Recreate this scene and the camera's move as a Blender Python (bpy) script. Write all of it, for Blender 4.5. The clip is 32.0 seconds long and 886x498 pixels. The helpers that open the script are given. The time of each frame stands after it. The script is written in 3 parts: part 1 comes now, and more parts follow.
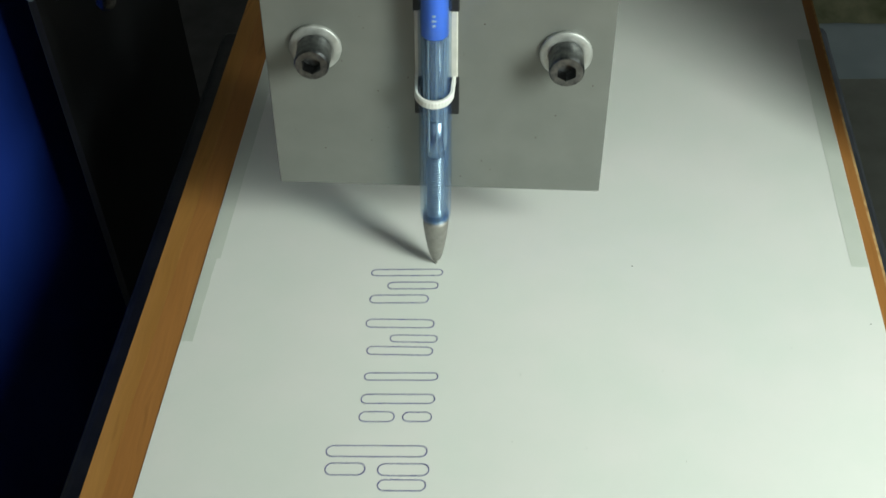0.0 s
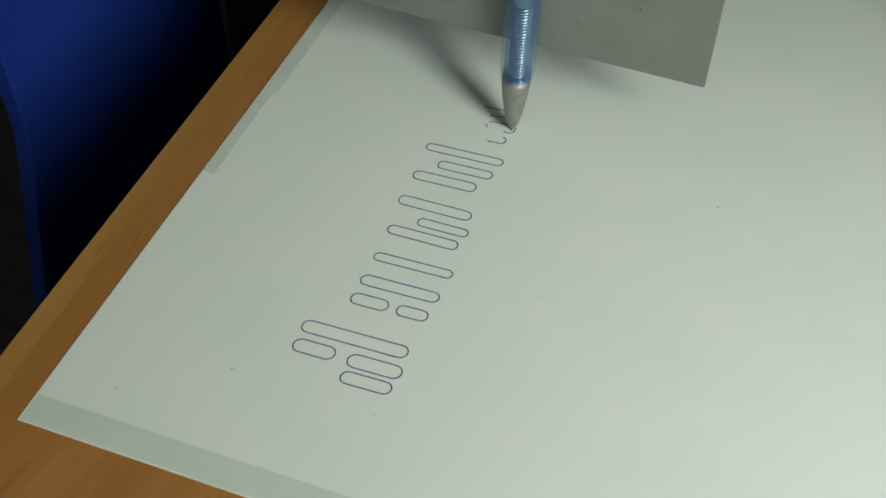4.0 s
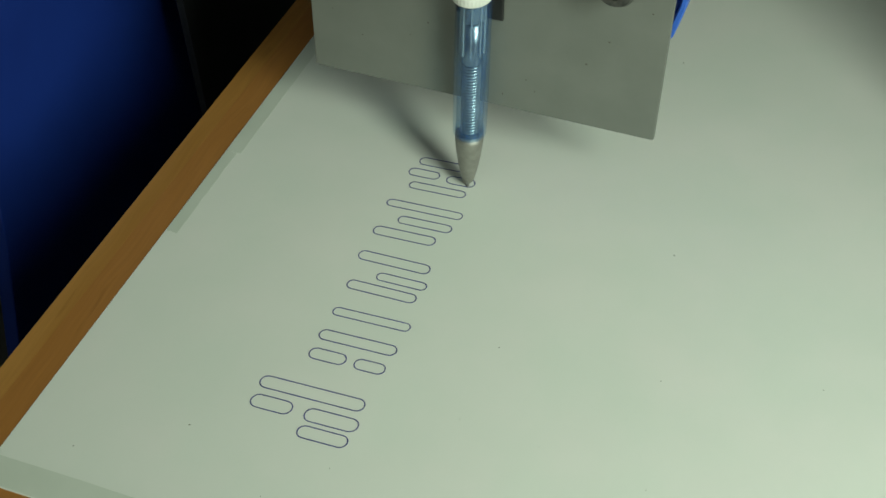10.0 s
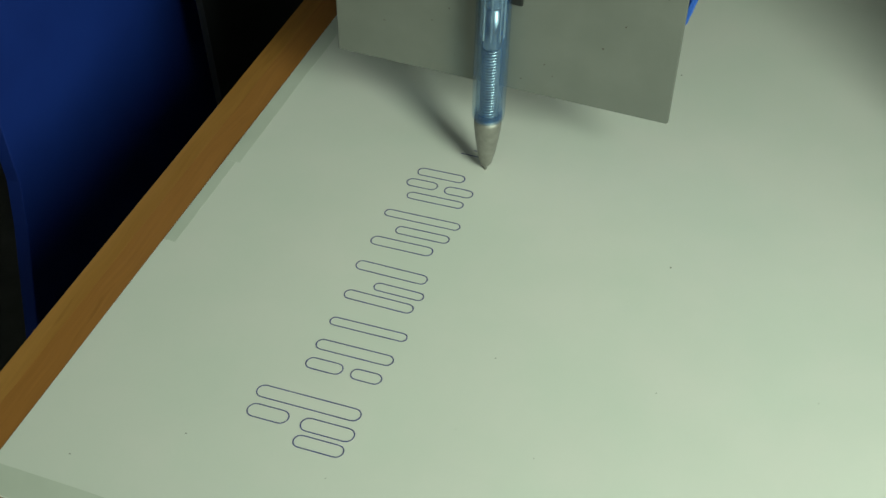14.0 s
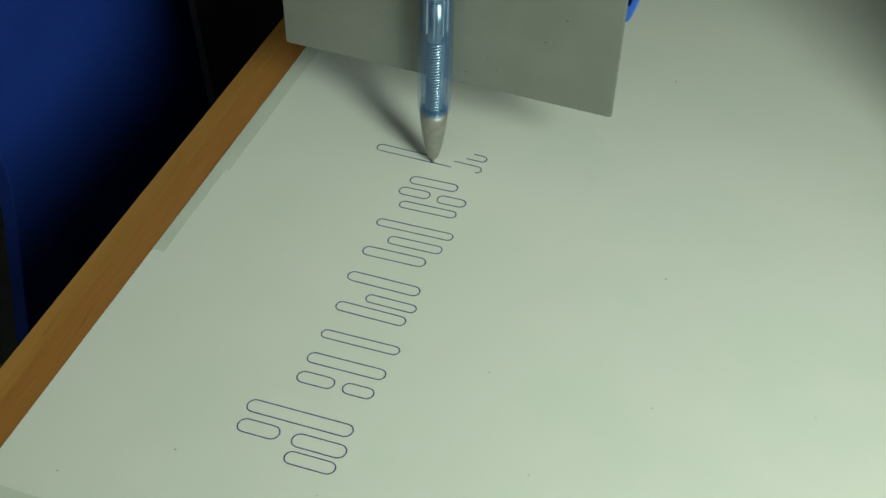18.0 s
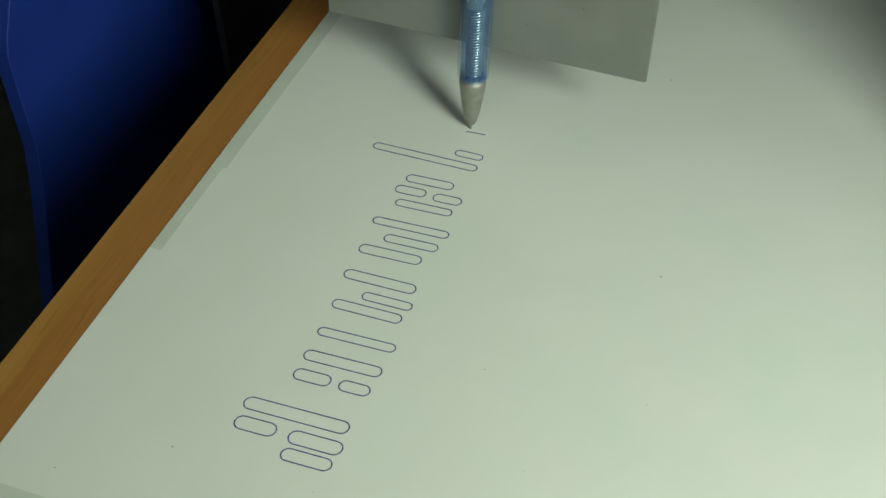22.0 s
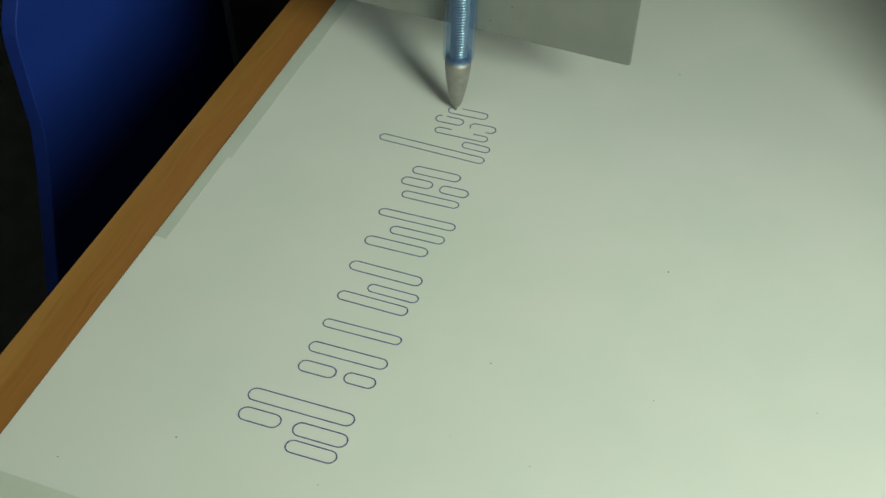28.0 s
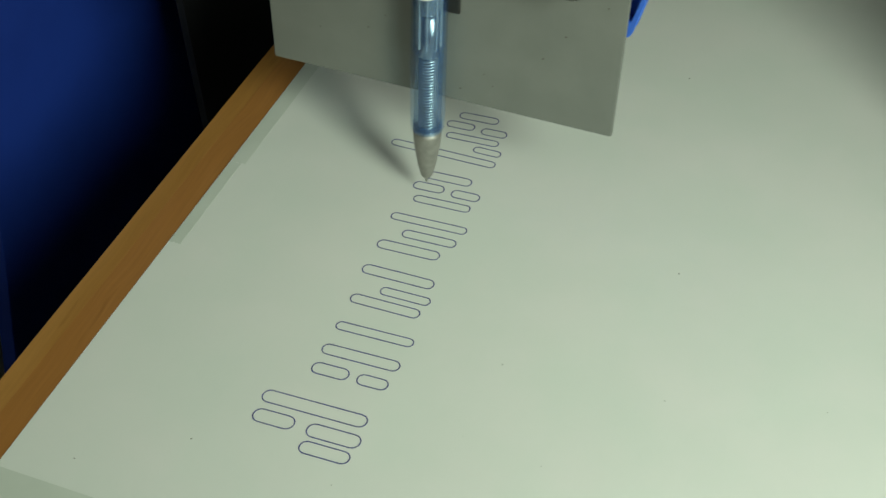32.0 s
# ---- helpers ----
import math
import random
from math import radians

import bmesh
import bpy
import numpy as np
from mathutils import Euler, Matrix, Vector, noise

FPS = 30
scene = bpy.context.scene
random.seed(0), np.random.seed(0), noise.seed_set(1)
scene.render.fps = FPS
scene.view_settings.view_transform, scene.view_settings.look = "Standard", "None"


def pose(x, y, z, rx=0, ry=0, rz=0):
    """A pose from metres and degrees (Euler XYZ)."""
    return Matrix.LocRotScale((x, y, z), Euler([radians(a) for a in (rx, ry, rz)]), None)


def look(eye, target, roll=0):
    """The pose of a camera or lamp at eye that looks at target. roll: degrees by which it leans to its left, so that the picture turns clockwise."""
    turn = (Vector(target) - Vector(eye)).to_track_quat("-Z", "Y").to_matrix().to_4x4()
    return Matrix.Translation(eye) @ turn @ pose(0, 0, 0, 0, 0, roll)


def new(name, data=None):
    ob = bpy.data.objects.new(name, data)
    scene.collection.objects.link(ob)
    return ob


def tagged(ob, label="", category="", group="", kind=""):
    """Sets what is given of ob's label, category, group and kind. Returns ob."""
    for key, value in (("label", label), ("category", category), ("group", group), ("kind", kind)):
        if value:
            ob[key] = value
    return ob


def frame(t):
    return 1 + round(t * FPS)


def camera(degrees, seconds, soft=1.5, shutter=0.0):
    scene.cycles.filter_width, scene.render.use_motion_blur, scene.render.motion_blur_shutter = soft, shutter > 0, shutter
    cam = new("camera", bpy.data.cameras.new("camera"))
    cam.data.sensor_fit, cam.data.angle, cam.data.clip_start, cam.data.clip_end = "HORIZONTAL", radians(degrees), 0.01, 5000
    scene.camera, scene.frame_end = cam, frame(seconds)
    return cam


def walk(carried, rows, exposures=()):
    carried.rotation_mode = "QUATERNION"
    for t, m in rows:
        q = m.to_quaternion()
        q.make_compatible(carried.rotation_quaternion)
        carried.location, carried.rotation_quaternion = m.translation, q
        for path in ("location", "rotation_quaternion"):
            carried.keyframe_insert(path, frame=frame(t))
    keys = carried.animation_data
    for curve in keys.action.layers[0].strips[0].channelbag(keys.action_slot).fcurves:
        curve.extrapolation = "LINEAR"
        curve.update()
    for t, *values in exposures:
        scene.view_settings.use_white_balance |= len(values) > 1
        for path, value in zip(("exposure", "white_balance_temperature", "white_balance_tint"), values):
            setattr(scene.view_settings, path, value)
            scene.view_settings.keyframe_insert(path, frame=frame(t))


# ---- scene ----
cam = camera(38.7, 32.0, soft=1.55, shutter=0.5)
PATH = [
    (0, (0.1137, -0.1652, 0.2761), (-0.0659, 1.2927, -1.0812), -4.40),
    (0.5, (0.1180, -0.1579, 0.2726), (-0.0610, 1.3140, -1.0696), -4.21),
    (1, (0.1341, -0.1519, 0.2614), (-0.0908, 1.3084, -1.0866), -5.85),
    (1.5, (0.1480, -0.1295, 0.2555), (-0.2145, 1.2582, -1.1384), -8.25),
    (2, (0.1129, -0.1227, 0.2634), (-0.1326, 1.2582, -1.1624), -7.98),
    (2.5, (0.1066, -0.1280, 0.2700), (-0.1074, 1.2546, -1.1592), -7.22),
    (3, (0.1295, -0.1270, 0.2569), (-0.1340, 1.2053, -1.2114), -1.02),
    (3.3, (0.1522, -0.1286, 0.2393), (-0.2805, 1.1426, -1.2429), -1.00),
    (3.4, (0.1511, -0.1164, 0.2462), (-0.2964, 1.0687, -1.3015), -0.79),
    (3.5, (0.1525, -0.1213, 0.2415), (-0.3201, 1.0909, -1.2774), -0.70),
    (5.5, (0.1708, -0.1207, 0.2402), (-0.3973, 1.1662, -1.1814), -3.34),
    (6, (0.1702, -0.1200, 0.2383), (-0.3727, 1.1822, -1.1793), -2.61),
    (6.5, (0.1713, -0.1200, 0.2417), (-0.3814, 1.1791, -1.1749), -3.09),
    (7, (0.1706, -0.1202, 0.2415), (-0.3771, 1.1856, -1.1710), -2.82),
    (7.5, (0.1724, -0.1182, 0.2424), (-0.3816, 1.1796, -1.1748), -3.34),
    (8, (0.1735, -0.1194, 0.2408), (-0.3854, 1.1918, -1.1622), -3.65),
    (8.5, (0.1717, -0.1182, 0.2430), (-0.3686, 1.1862, -1.1736), -2.84),
    (9, (0.1721, -0.1198, 0.2421), (-0.3750, 1.1907, -1.1663), -2.99),
    (9.5, (0.1718, -0.1202, 0.2419), (-0.3776, 1.1921, -1.1639), -2.88),
    (10, (0.1750, -0.1199, 0.2413), (-0.3913, 1.1939, -1.1563), -3.59),
    (10.5, (0.1749, -0.1204, 0.2413), (-0.3790, 1.2041, -1.1513), -2.99),
    (11, (0.1745, -0.1190, 0.2435), (-0.3752, 1.1945, -1.1609), -2.88),
    (11.5, (0.1750, -0.1213, 0.2426), (-0.3792, 1.2066, -1.1465), -2.77),
    (12, (0.1756, -0.1204, 0.2423), (-0.3738, 1.2080, -1.1482), -2.73),
    (12.5, (0.1768, -0.1210, 0.2429), (-0.3827, 1.2053, -1.1456), -2.98),
    (13, (0.1752, -0.1225, 0.2449), (-0.3828, 1.2089, -1.1393), -2.57),
    (13.5, (0.1742, -0.1216, 0.2430), (-0.3885, 1.2072, -1.1418), -2.71),
    (14, (0.1755, -0.1200, 0.2424), (-0.3918, 1.2032, -1.1458), -3.12),
    (14.5, (0.1735, -0.1206, 0.2429), (-0.3784, 1.2121, -1.1424), -2.70),
    (16.5, (0.1725, -0.1159, 0.2437), (-0.3831, 1.2094, -1.1472), -2.75),
    (17, (0.1723, -0.1148, 0.2447), (-0.3877, 1.1991, -1.1554), -2.94),
    (17.5, (0.1732, -0.1144, 0.2434), (-0.3850, 1.2059, -1.1514), -3.45),
    (18, (0.1721, -0.1139, 0.2434), (-0.3757, 1.2056, -1.1561), -2.62),
    (18.5, (0.1721, -0.1134, 0.2437), (-0.3721, 1.2036, -1.1597), -2.73),
    (19, (0.1724, -0.1133, 0.2420), (-0.3762, 1.2118, -1.1519), -2.74),
    (19.5, (0.1711, -0.1145, 0.2429), (-0.3683, 1.2086, -1.1565), -2.28),
    (20, (0.1724, -0.1150, 0.2429), (-0.3759, 1.2087, -1.1525), -2.51),
    (20.5, (0.1736, -0.1139, 0.2444), (-0.3782, 1.2039, -1.1552), -2.81),
    (21, (0.1734, -0.1148, 0.2449), (-0.3758, 1.2068, -1.1522), -2.78),
    (21.5, (0.1724, -0.1160, 0.2439), (-0.3779, 1.2043, -1.1539), -2.54),
    (22, (0.1733, -0.1147, 0.2445), (-0.3720, 1.2033, -1.1574), -2.64),
    (22.5, (0.1730, -0.1154, 0.2424), (-0.3687, 1.2122, -1.1519), -2.48),
    (23, (0.1748, -0.1143, 0.2423), (-0.3782, 1.2067, -1.1538), -2.61),
    (23.5, (0.1738, -0.1140, 0.2440), (-0.3672, 1.1981, -1.1652), -2.19),
    (24, (0.1711, -0.1124, 0.2411), (-0.3633, 1.1982, -1.1720), -2.05),
    (24.5, (0.1715, -0.1097, 0.2403), (-0.3609, 1.1958, -1.1782), -2.36),
    (26.5, (0.1684, -0.1091, 0.2389), (-0.3546, 1.1914, -1.1877), -1.83),
    (27, (0.1719, -0.1111, 0.2424), (-0.3700, 1.1946, -1.1723), -2.45),
    (27.5, (0.1716, -0.1141, 0.2435), (-0.3696, 1.1978, -1.1657), -2.12),
    (28, (0.1699, -0.1144, 0.2431), (-0.3658, 1.1984, -1.1675), -1.72),
    (28.5, (0.1717, -0.1152, 0.2425), (-0.3729, 1.1895, -1.1720), -1.93),
    (29, (0.1706, -0.1150, 0.2428), (-0.3544, 1.1851, -1.1834), -1.59),
    (29.5, (0.1713, -0.1147, 0.2451), (-0.3702, 1.1822, -1.1778), -2.26),
    (30, (0.1720, -0.1148, 0.2447), (-0.3867, 1.1879, -1.1663), -2.90),
    (30.5, (0.1738, -0.1156, 0.2452), (-0.3991, 1.1827, -1.1641), -3.48),
    (31, (0.1678, -0.1159, 0.2446), (-0.3652, 1.1979, -1.1661), -1.71),
    (31.5, (0.1736, -0.1152, 0.2443), (-0.3945, 1.1893, -1.1612), -3.22),
    (32, (0.1722, -0.1175, 0.2432), (-0.3910, 1.1996, -1.1526), -2.72),
]
EXPOSURE = [(0, 0.07, 6350, 11), (1.0, 0.0, 6415, 10.5), (2.0, -0.08, 6400, 10.5), (3.0, 0.03, 6450, 10.5), (3.5, -0.14, 6400, 10.5), (5.5, -0.38, 6500, 5), (7.0, -0.33, 6500, 3), (9.0, -0.33, 6640, -1), (11.0, -0.33, 6700, -3),
            (14.0, -0.30, 6770, -5.5), (17.0, -0.27, 6700, -3), (20.0, -0.24, 6655, -1.5), (24.0, -0.22, 6700, 0), (28.0, -0.20, 6750, 0), (32.0, -0.22, 6700, 0)]
walk(cam, [(t, look(eye, target, roll)) for t, eye, target, roll in PATH], EXPOSURE)

# tip of the pen over the paper, in metres
PEN = [
    (0, 0.0754, 0.1248, 0.0000),
    (0.5, 0.0754, 0.1296, 0.0020),
    (1, 0.0710, 0.1375, 0.0047),
    (1.5, 0.0707, 0.1387, 0.0000),
    (2, 0.0714, 0.1361, 0.0000),
    (2.5, 0.0700, 0.1416, 0.0000),
    (3, 0.0755, 0.1373, 0.0000),
    (3.5, 0.0739, 0.1301, 0.0000),
    (4.1, 0.0756, 0.1349, 0.0000),
    (4.7, 0.0686, 0.1271, 0.0000),
    (5.1, 0.0586, 0.1292, 0.0000),
    (5.5, 0.0620, 0.1422, 0.0000),
    (6, 0.0661, 0.1365, 0.0000),
    (6.5, 0.0622, 0.1316, 0.0000),
    (7, 0.0637, 0.1349, 0.0000),
    (7.5, 0.0626, 0.1323, 0.0000),
    (8, 0.0650, 0.1382, 0.0000),
    (8.5, 0.0576, 0.1386, 0.0000),
    (9, 0.0596, 0.1319, 0.0000),
    (9.5, 0.0677, 0.1301, 0.0000),
    (10, 0.0748, 0.1334, 0.0000),
    (10.5, 0.0724, 0.1405, 0.0000),
    (11, 0.0720, 0.1362, 0.0000),
    (11.5, 0.0694, 0.1427, 0.0000),
    (12, 0.0703, 0.1547, 0.0021),
    (12.5, 0.0709, 0.1523, 0.0000),
    (13, 0.0688, 0.1503, 0.0000),
    (13.5, 0.0730, 0.1538, 0.0000),
    (14, 0.0761, 0.1468, 0.0000),
    (14.5, 0.0677, 0.1469, 0.0000),
    (15.1, 0.0597, 0.1481, 0.0000),
    (15.8, 0.0466, 0.1511, 0.0000),
    (16.5, 0.0422, 0.1515, 0.0000),
    (17, 0.0444, 0.1518, 0.0000),
    (17.5, 0.0526, 0.1508, 0.0000),
    (18, 0.0609, 0.1491, 0.0000),
    (18.5, 0.0691, 0.1473, 0.0000),
    (19, 0.0752, 0.1499, 0.0000),
    (19.5, 0.0695, 0.1519, 0.0000),
    (20, 0.0691, 0.1590, 0.0012),
    (20.5, 0.0703, 0.1593, 0.0039),
    (21, 0.0692, 0.1696, 0.0019),
    (21.5, 0.0726, 0.1658, 0.0015),
    (22, 0.0676, 0.1672, 0.0000),
    (22.5, 0.0734, 0.1701, 0.0000),
    (23, 0.0746, 0.1624, 0.0000),
    (23.5, 0.0685, 0.1574, 0.0000),
    (24, 0.0605, 0.1582, 0.0000),
    (24.5, 0.0547, 0.1644, 0.0000),
    (25.1, 0.0566, 0.1703, 0.0000),
    (25.6, 0.0615, 0.1667, 0.0000),
    (26, 0.0580, 0.1621, 0.0000),
    (26.5, 0.0600, 0.1652, 0.0000),
    (27, 0.0605, 0.1642, 0.0000),
    (27.5, 0.0642, 0.1648, 0.0000),
    (28, 0.0595, 0.1698, 0.0000),
    (28.5, 0.0558, 0.1641, 0.0000),
    (29, 0.0627, 0.1600, 0.0000),
    (29.5, 0.0710, 0.1609, 0.0000),
    (30, 0.0743, 0.1677, 0.0000),
    (30.5, 0.0689, 0.1677, 0.0000),
    (31, 0.0696, 0.1684, 0.0000),
    (31.5, 0.0696, 0.1658, 0.0047),
    (31.6, 0.0692, 0.1549, 0.0073),
    (31.8, 0.0638, 0.1452, 0.0030),
    (31.9, 0.0634, 0.1348, 0.0059),
    (32, 0.0618, 0.1311, 0.0056),
]

# ---- light: a desk lamp to the front right, an added fill light beyond it ----
world = bpy.data.worlds.new("world")
scene.world = world
world.use_nodes = True
world.node_tree.nodes["Background"].inputs[0].default_value = (0.66, 0.70, 0.62, 1)
# enters by the wall openings, raised to lift the darkest parts
world.node_tree.nodes["Background"].inputs[1].default_value = 1.2


def area_lamp(name, at, target, size, watts, colour, size_y=None, spread=180):
    data = bpy.data.lights.new(name, "AREA")
    data.energy, data.color, data.size, data.spread = watts, colour, size, radians(spread)
    data.shape = "DISK" if size_y is None else "RECTANGLE"
    if size_y is not None:
        data.size_y = size_y
    ob = new(name, data)
    ob.matrix_world = look(at, target)
    return ob


area_lamp("desk_lamp_light", (0.460, -0.150, 0.275), (0.105, 0.105, 0), 0.13, 1.39, (0.90, 1.0, 0.88), 0.30, 120)
# added fill with no seen source, softens the shadow under the carriage plate
area_lamp("fill_light", (1.66, -0.70, 0.75), (0.1, 0.1, 0.0), 1.0, 3.6, (0.90, 1.0, 0.88), 0.9)


# ---- materials ----
def material(name, colour, rough=0.5, metal=0.0, **more):
    m = bpy.data.materials.new(name)
    m.use_nodes = True
    b = m.node_tree.nodes["Principled BSDF"]
    b.inputs["Base Color"].default_value = (*colour, 1)
    b.inputs["Roughness"].default_value = rough
    b.inputs["Metallic"].default_value = metal
    for key, value in more.items():
        b.inputs[key.replace("_", " ")].default_value = value
    return m


def mix_noise(m, low, high, scale, detail=4.0, stretch=(1, 1, 1), bump=0.0, bump_scale=None, depth=0.0005, spread=(0.35, 0.65)):
    """Vary the base colour between low and high by noise in object space, with fine relief."""
    n, l = m.node_tree.nodes, m.node_tree.links
    b = n["Principled BSDF"]
    co = n.new("ShaderNodeTexCoord")
    mp = n.new("ShaderNodeMapping")
    mp.inputs["Scale"].default_value = stretch
    l.new(co.outputs["Object"], mp.inputs["Vector"])
    t = n.new("ShaderNodeTexNoise")
    t.inputs["Scale"].default_value, t.inputs["Detail"].default_value = scale, detail
    l.new(mp.outputs["Vector"], t.inputs["Vector"])
    r = n.new("ShaderNodeValToRGB")
    r.color_ramp.elements[0].position, r.color_ramp.elements[1].position = spread
    r.color_ramp.elements[0].color, r.color_ramp.elements[1].color = (*low, 1), (*high, 1)
    l.new(t.outputs["Fac"], r.inputs["Fac"])
    l.new(r.outputs["Color"], b.inputs["Base Color"])
    if bump:
        t2 = n.new("ShaderNodeTexNoise")
        t2.inputs["Scale"].default_value, t2.inputs["Detail"].default_value = bump_scale or scale * 4, 6
        l.new(mp.outputs["Vector"], t2.inputs["Vector"])
        bp = n.new("ShaderNodeBump")
        bp.inputs["Strength"].default_value, bp.inputs["Distance"].default_value = bump, depth
        l.new(t2.outputs["Fac"], bp.inputs["Height"])
        l.new(bp.outputs["Normal"], b.inputs["Normal"])
    return m


def wood_material(name, dark, light, across=95):
    """Varnished softwood: broad bands along y, fine streaks and short pores."""
    m = material(name, light, 0.42)
    n, l = m.node_tree.nodes, m.node_tree.links
    b = n["Principled BSDF"]
    co = n.new("ShaderNodeTexCoord")
    warp = n.new("ShaderNodeTexNoise")
    warp.inputs["Scale"].default_value, warp.inputs["Detail"].default_value = 14.0, 2.0
    l.new(co.outputs["Object"], warp.inputs["Vector"])
    add = n.new("ShaderNodeVectorMath")
    add.operation = "MULTIPLY_ADD"
    add.inputs[1].default_value = (0.016, 0.0, 0.0)
    l.new(warp.outputs["Color"], add.inputs[0])
    l.new(co.outputs["Object"], add.inputs[2])
    layers = []
    for stretch in ((across, 9, 30), (900, 45, 60), (260, 26, 40)):
        mp = n.new("ShaderNodeMapping")
        mp.inputs["Scale"].default_value = stretch
        l.new(add.outputs["Vector"], mp.inputs["Vector"])
        t = n.new("ShaderNodeTexNoise")
        t.inputs["Scale"].default_value, t.inputs["Detail"].default_value = 1.0, 3.0
        l.new(mp.outputs["Vector"], t.inputs["Vector"])
        layers.append(t)
    r = n.new("ShaderNodeValToRGB")
    r.color_ramp.elements[0].position, r.color_ramp.elements[1].position = 0.34, 0.62
    r.color_ramp.elements[0].color, r.color_ramp.elements[1].color = (*dark, 1), (*light, 1)
    l.new(layers[0].outputs["Fac"], r.inputs["Fac"])
    fine = n.new("ShaderNodeMix")
    fine.data_type, fine.blend_type = "RGBA", "OVERLAY"
    fine.inputs["Factor"].default_value = 0.17
    l.new(r.outputs["Color"], fine.inputs["A"])
    l.new(layers[1].outputs["Fac"], fine.inputs["B"])
    pores = n.new("ShaderNodeValToRGB")
    pores.color_ramp.elements[0].position, pores.color_ramp.elements[1].position = 0.28, 0.38
    pores.color_ramp.elements[0].color, pores.color_ramp.elements[1].color = (0.72, 0.68, 0.62, 1), (1, 1, 1, 1)
    l.new(layers[2].outputs["Fac"], pores.inputs["Fac"])
    both = n.new("ShaderNodeMix")
    both.data_type, both.blend_type = "RGBA", "MULTIPLY"
    both.inputs["Factor"].default_value = 1.0
    l.new(fine.outputs["Result"], both.inputs["A"]), l.new(pores.outputs["Color"], both.inputs["B"])
    l.new(both.outputs["Result"], b.inputs["Base Color"])
    bp = n.new("ShaderNodeBump")
    bp.inputs["Strength"].default_value, bp.inputs["Distance"].default_value = 0.2, 0.0003
    l.new(layers[1].outputs["Fac"], bp.inputs["Height"])
    l.new(bp.outputs["Normal"], b.inputs["Normal"])
    return m


def clear_material(name, colour, gloss=0.04, rough=0.08, body=0.0, milky=(0.8, 0.8, 0.8)):
    """Tinted clear plastic: light passes straight through, with more gloss at a slant."""
    m = bpy.data.materials.new(name)
    m.use_nodes = True
    n, l = m.node_tree.nodes, m.node_tree.links
    n.remove(n["Principled BSDF"])
    out = n["Material Output"]
    tr, gl, mx, fr = n.new("ShaderNodeBsdfTransparent"), n.new("ShaderNodeBsdfGlossy"), n.new("ShaderNodeMixShader"), n.new("ShaderNodeMapRange")
    lw, pw = n.new("ShaderNodeLayerWeight"), n.new("ShaderNodeMath")
    pw.operation = "POWER"
    pw.inputs[1].default_value = 4.0
    l.new(lw.outputs["Facing"], pw.inputs[0]), l.new(pw.outputs[0], fr.inputs["Value"])
    fr.inputs["To Min"].default_value, fr.inputs["To Max"].default_value = gloss, 0.55
    tr.inputs["Color"].default_value = (*colour, 1)
    gl.inputs["Roughness"].default_value = rough
    df, mb = n.new("ShaderNodeBsdfDiffuse"), n.new("ShaderNodeMixShader")
    df.inputs["Color"].default_value = (*milky, 1)
    mb.inputs[0].default_value = body
    l.new(tr.outputs[0], mb.inputs[1]), l.new(df.outputs[0], mb.inputs[2])
    l.new(fr.outputs[0], mx.inputs[0]), l.new(mb.outputs[0], mx.inputs[1]), l.new(gl.outputs[0], mx.inputs[2])
    l.new(mx.outputs[0], out.inputs["Surface"])
    return m


WOOD = wood_material("varnished_panel", (0.355, 0.148, 0.036), (0.415, 0.182, 0.050), 60)
EDGING = wood_material("pale_edging", (0.365, 0.168, 0.038), (0.440, 0.212, 0.056), 110)
EDGE = mix_noise(material("board_edge", (0.5, 0.3, 0.12), 0.7), (0.4, 0.22, 0.08), (0.6, 0.4, 0.18), 300)
PAPER = mix_noise(material("paper", (0.8, 0.8, 0.76), 0.85), (0.755, 0.783, 0.733), (0.797, 0.795, 0.76), 32, 4, bump=0.12, bump_scale=900, depth=0.00012)
def cockle(m, scale, depth):
    """Broad shallow waves under the fine relief of a sheet."""
    n, l = m.node_tree.nodes, m.node_tree.links
    fine = next(k for k in n if k.type == "BUMP")
    co, wave, bp = n.new("ShaderNodeTexCoord"), n.new("ShaderNodeTexNoise"), n.new("ShaderNodeBump")
    wave.inputs["Scale"].default_value, wave.inputs["Detail"].default_value = scale, 2.0
    bp.inputs["Strength"].default_value, bp.inputs["Distance"].default_value = 1.0, depth
    l.new(co.outputs["Object"], wave.inputs["Vector"]), l.new(wave.outputs["Fac"], bp.inputs["Height"]), l.new(bp.outputs["Normal"], fine.inputs["Normal"])
    return m


cockle(PAPER, 30.0, 0.0004)
TAPE = mix_noise(material("matt_tape", (0.7, 0.72, 0.68), 0.45), (0.625, 0.665, 0.595), (0.67, 0.705, 0.64), 60, 5, bump=0.1, bump_scale=160, depth=0.0001)
INK = mix_noise(material("ballpoint_ink", (0.05, 0.06, 0.28), 0.5), (0.018, 0.022, 0.16), (0.06, 0.068, 0.29), 700, 2)
SPECK = material("speck", (0.24, 0.24, 0.20), 0.9)
PLATE = mix_noise(material("grey_plate", (0.3, 0.3, 0.27), 0.48, 0.3), (0.194, 0.204, 0.189), (0.219, 0.228, 0.212), 60, 6, (1, 1, 1), bump=0.08, bump_scale=1800, depth=0.0001)
PIT = material("pit", (0.07, 0.06, 0.04), 0.9)
STEEL = mix_noise(material("black_steel", (0.1, 0.1, 0.1), 0.33, 1.0), (0.09, 0.095, 0.10), (0.19, 0.195, 0.195), 500)
ZINC = mix_noise(material("zinc_washer", (0.55, 0.56, 0.53), 0.45, 0.6), (0.40, 0.41, 0.39), (0.56, 0.57, 0.55), 260)
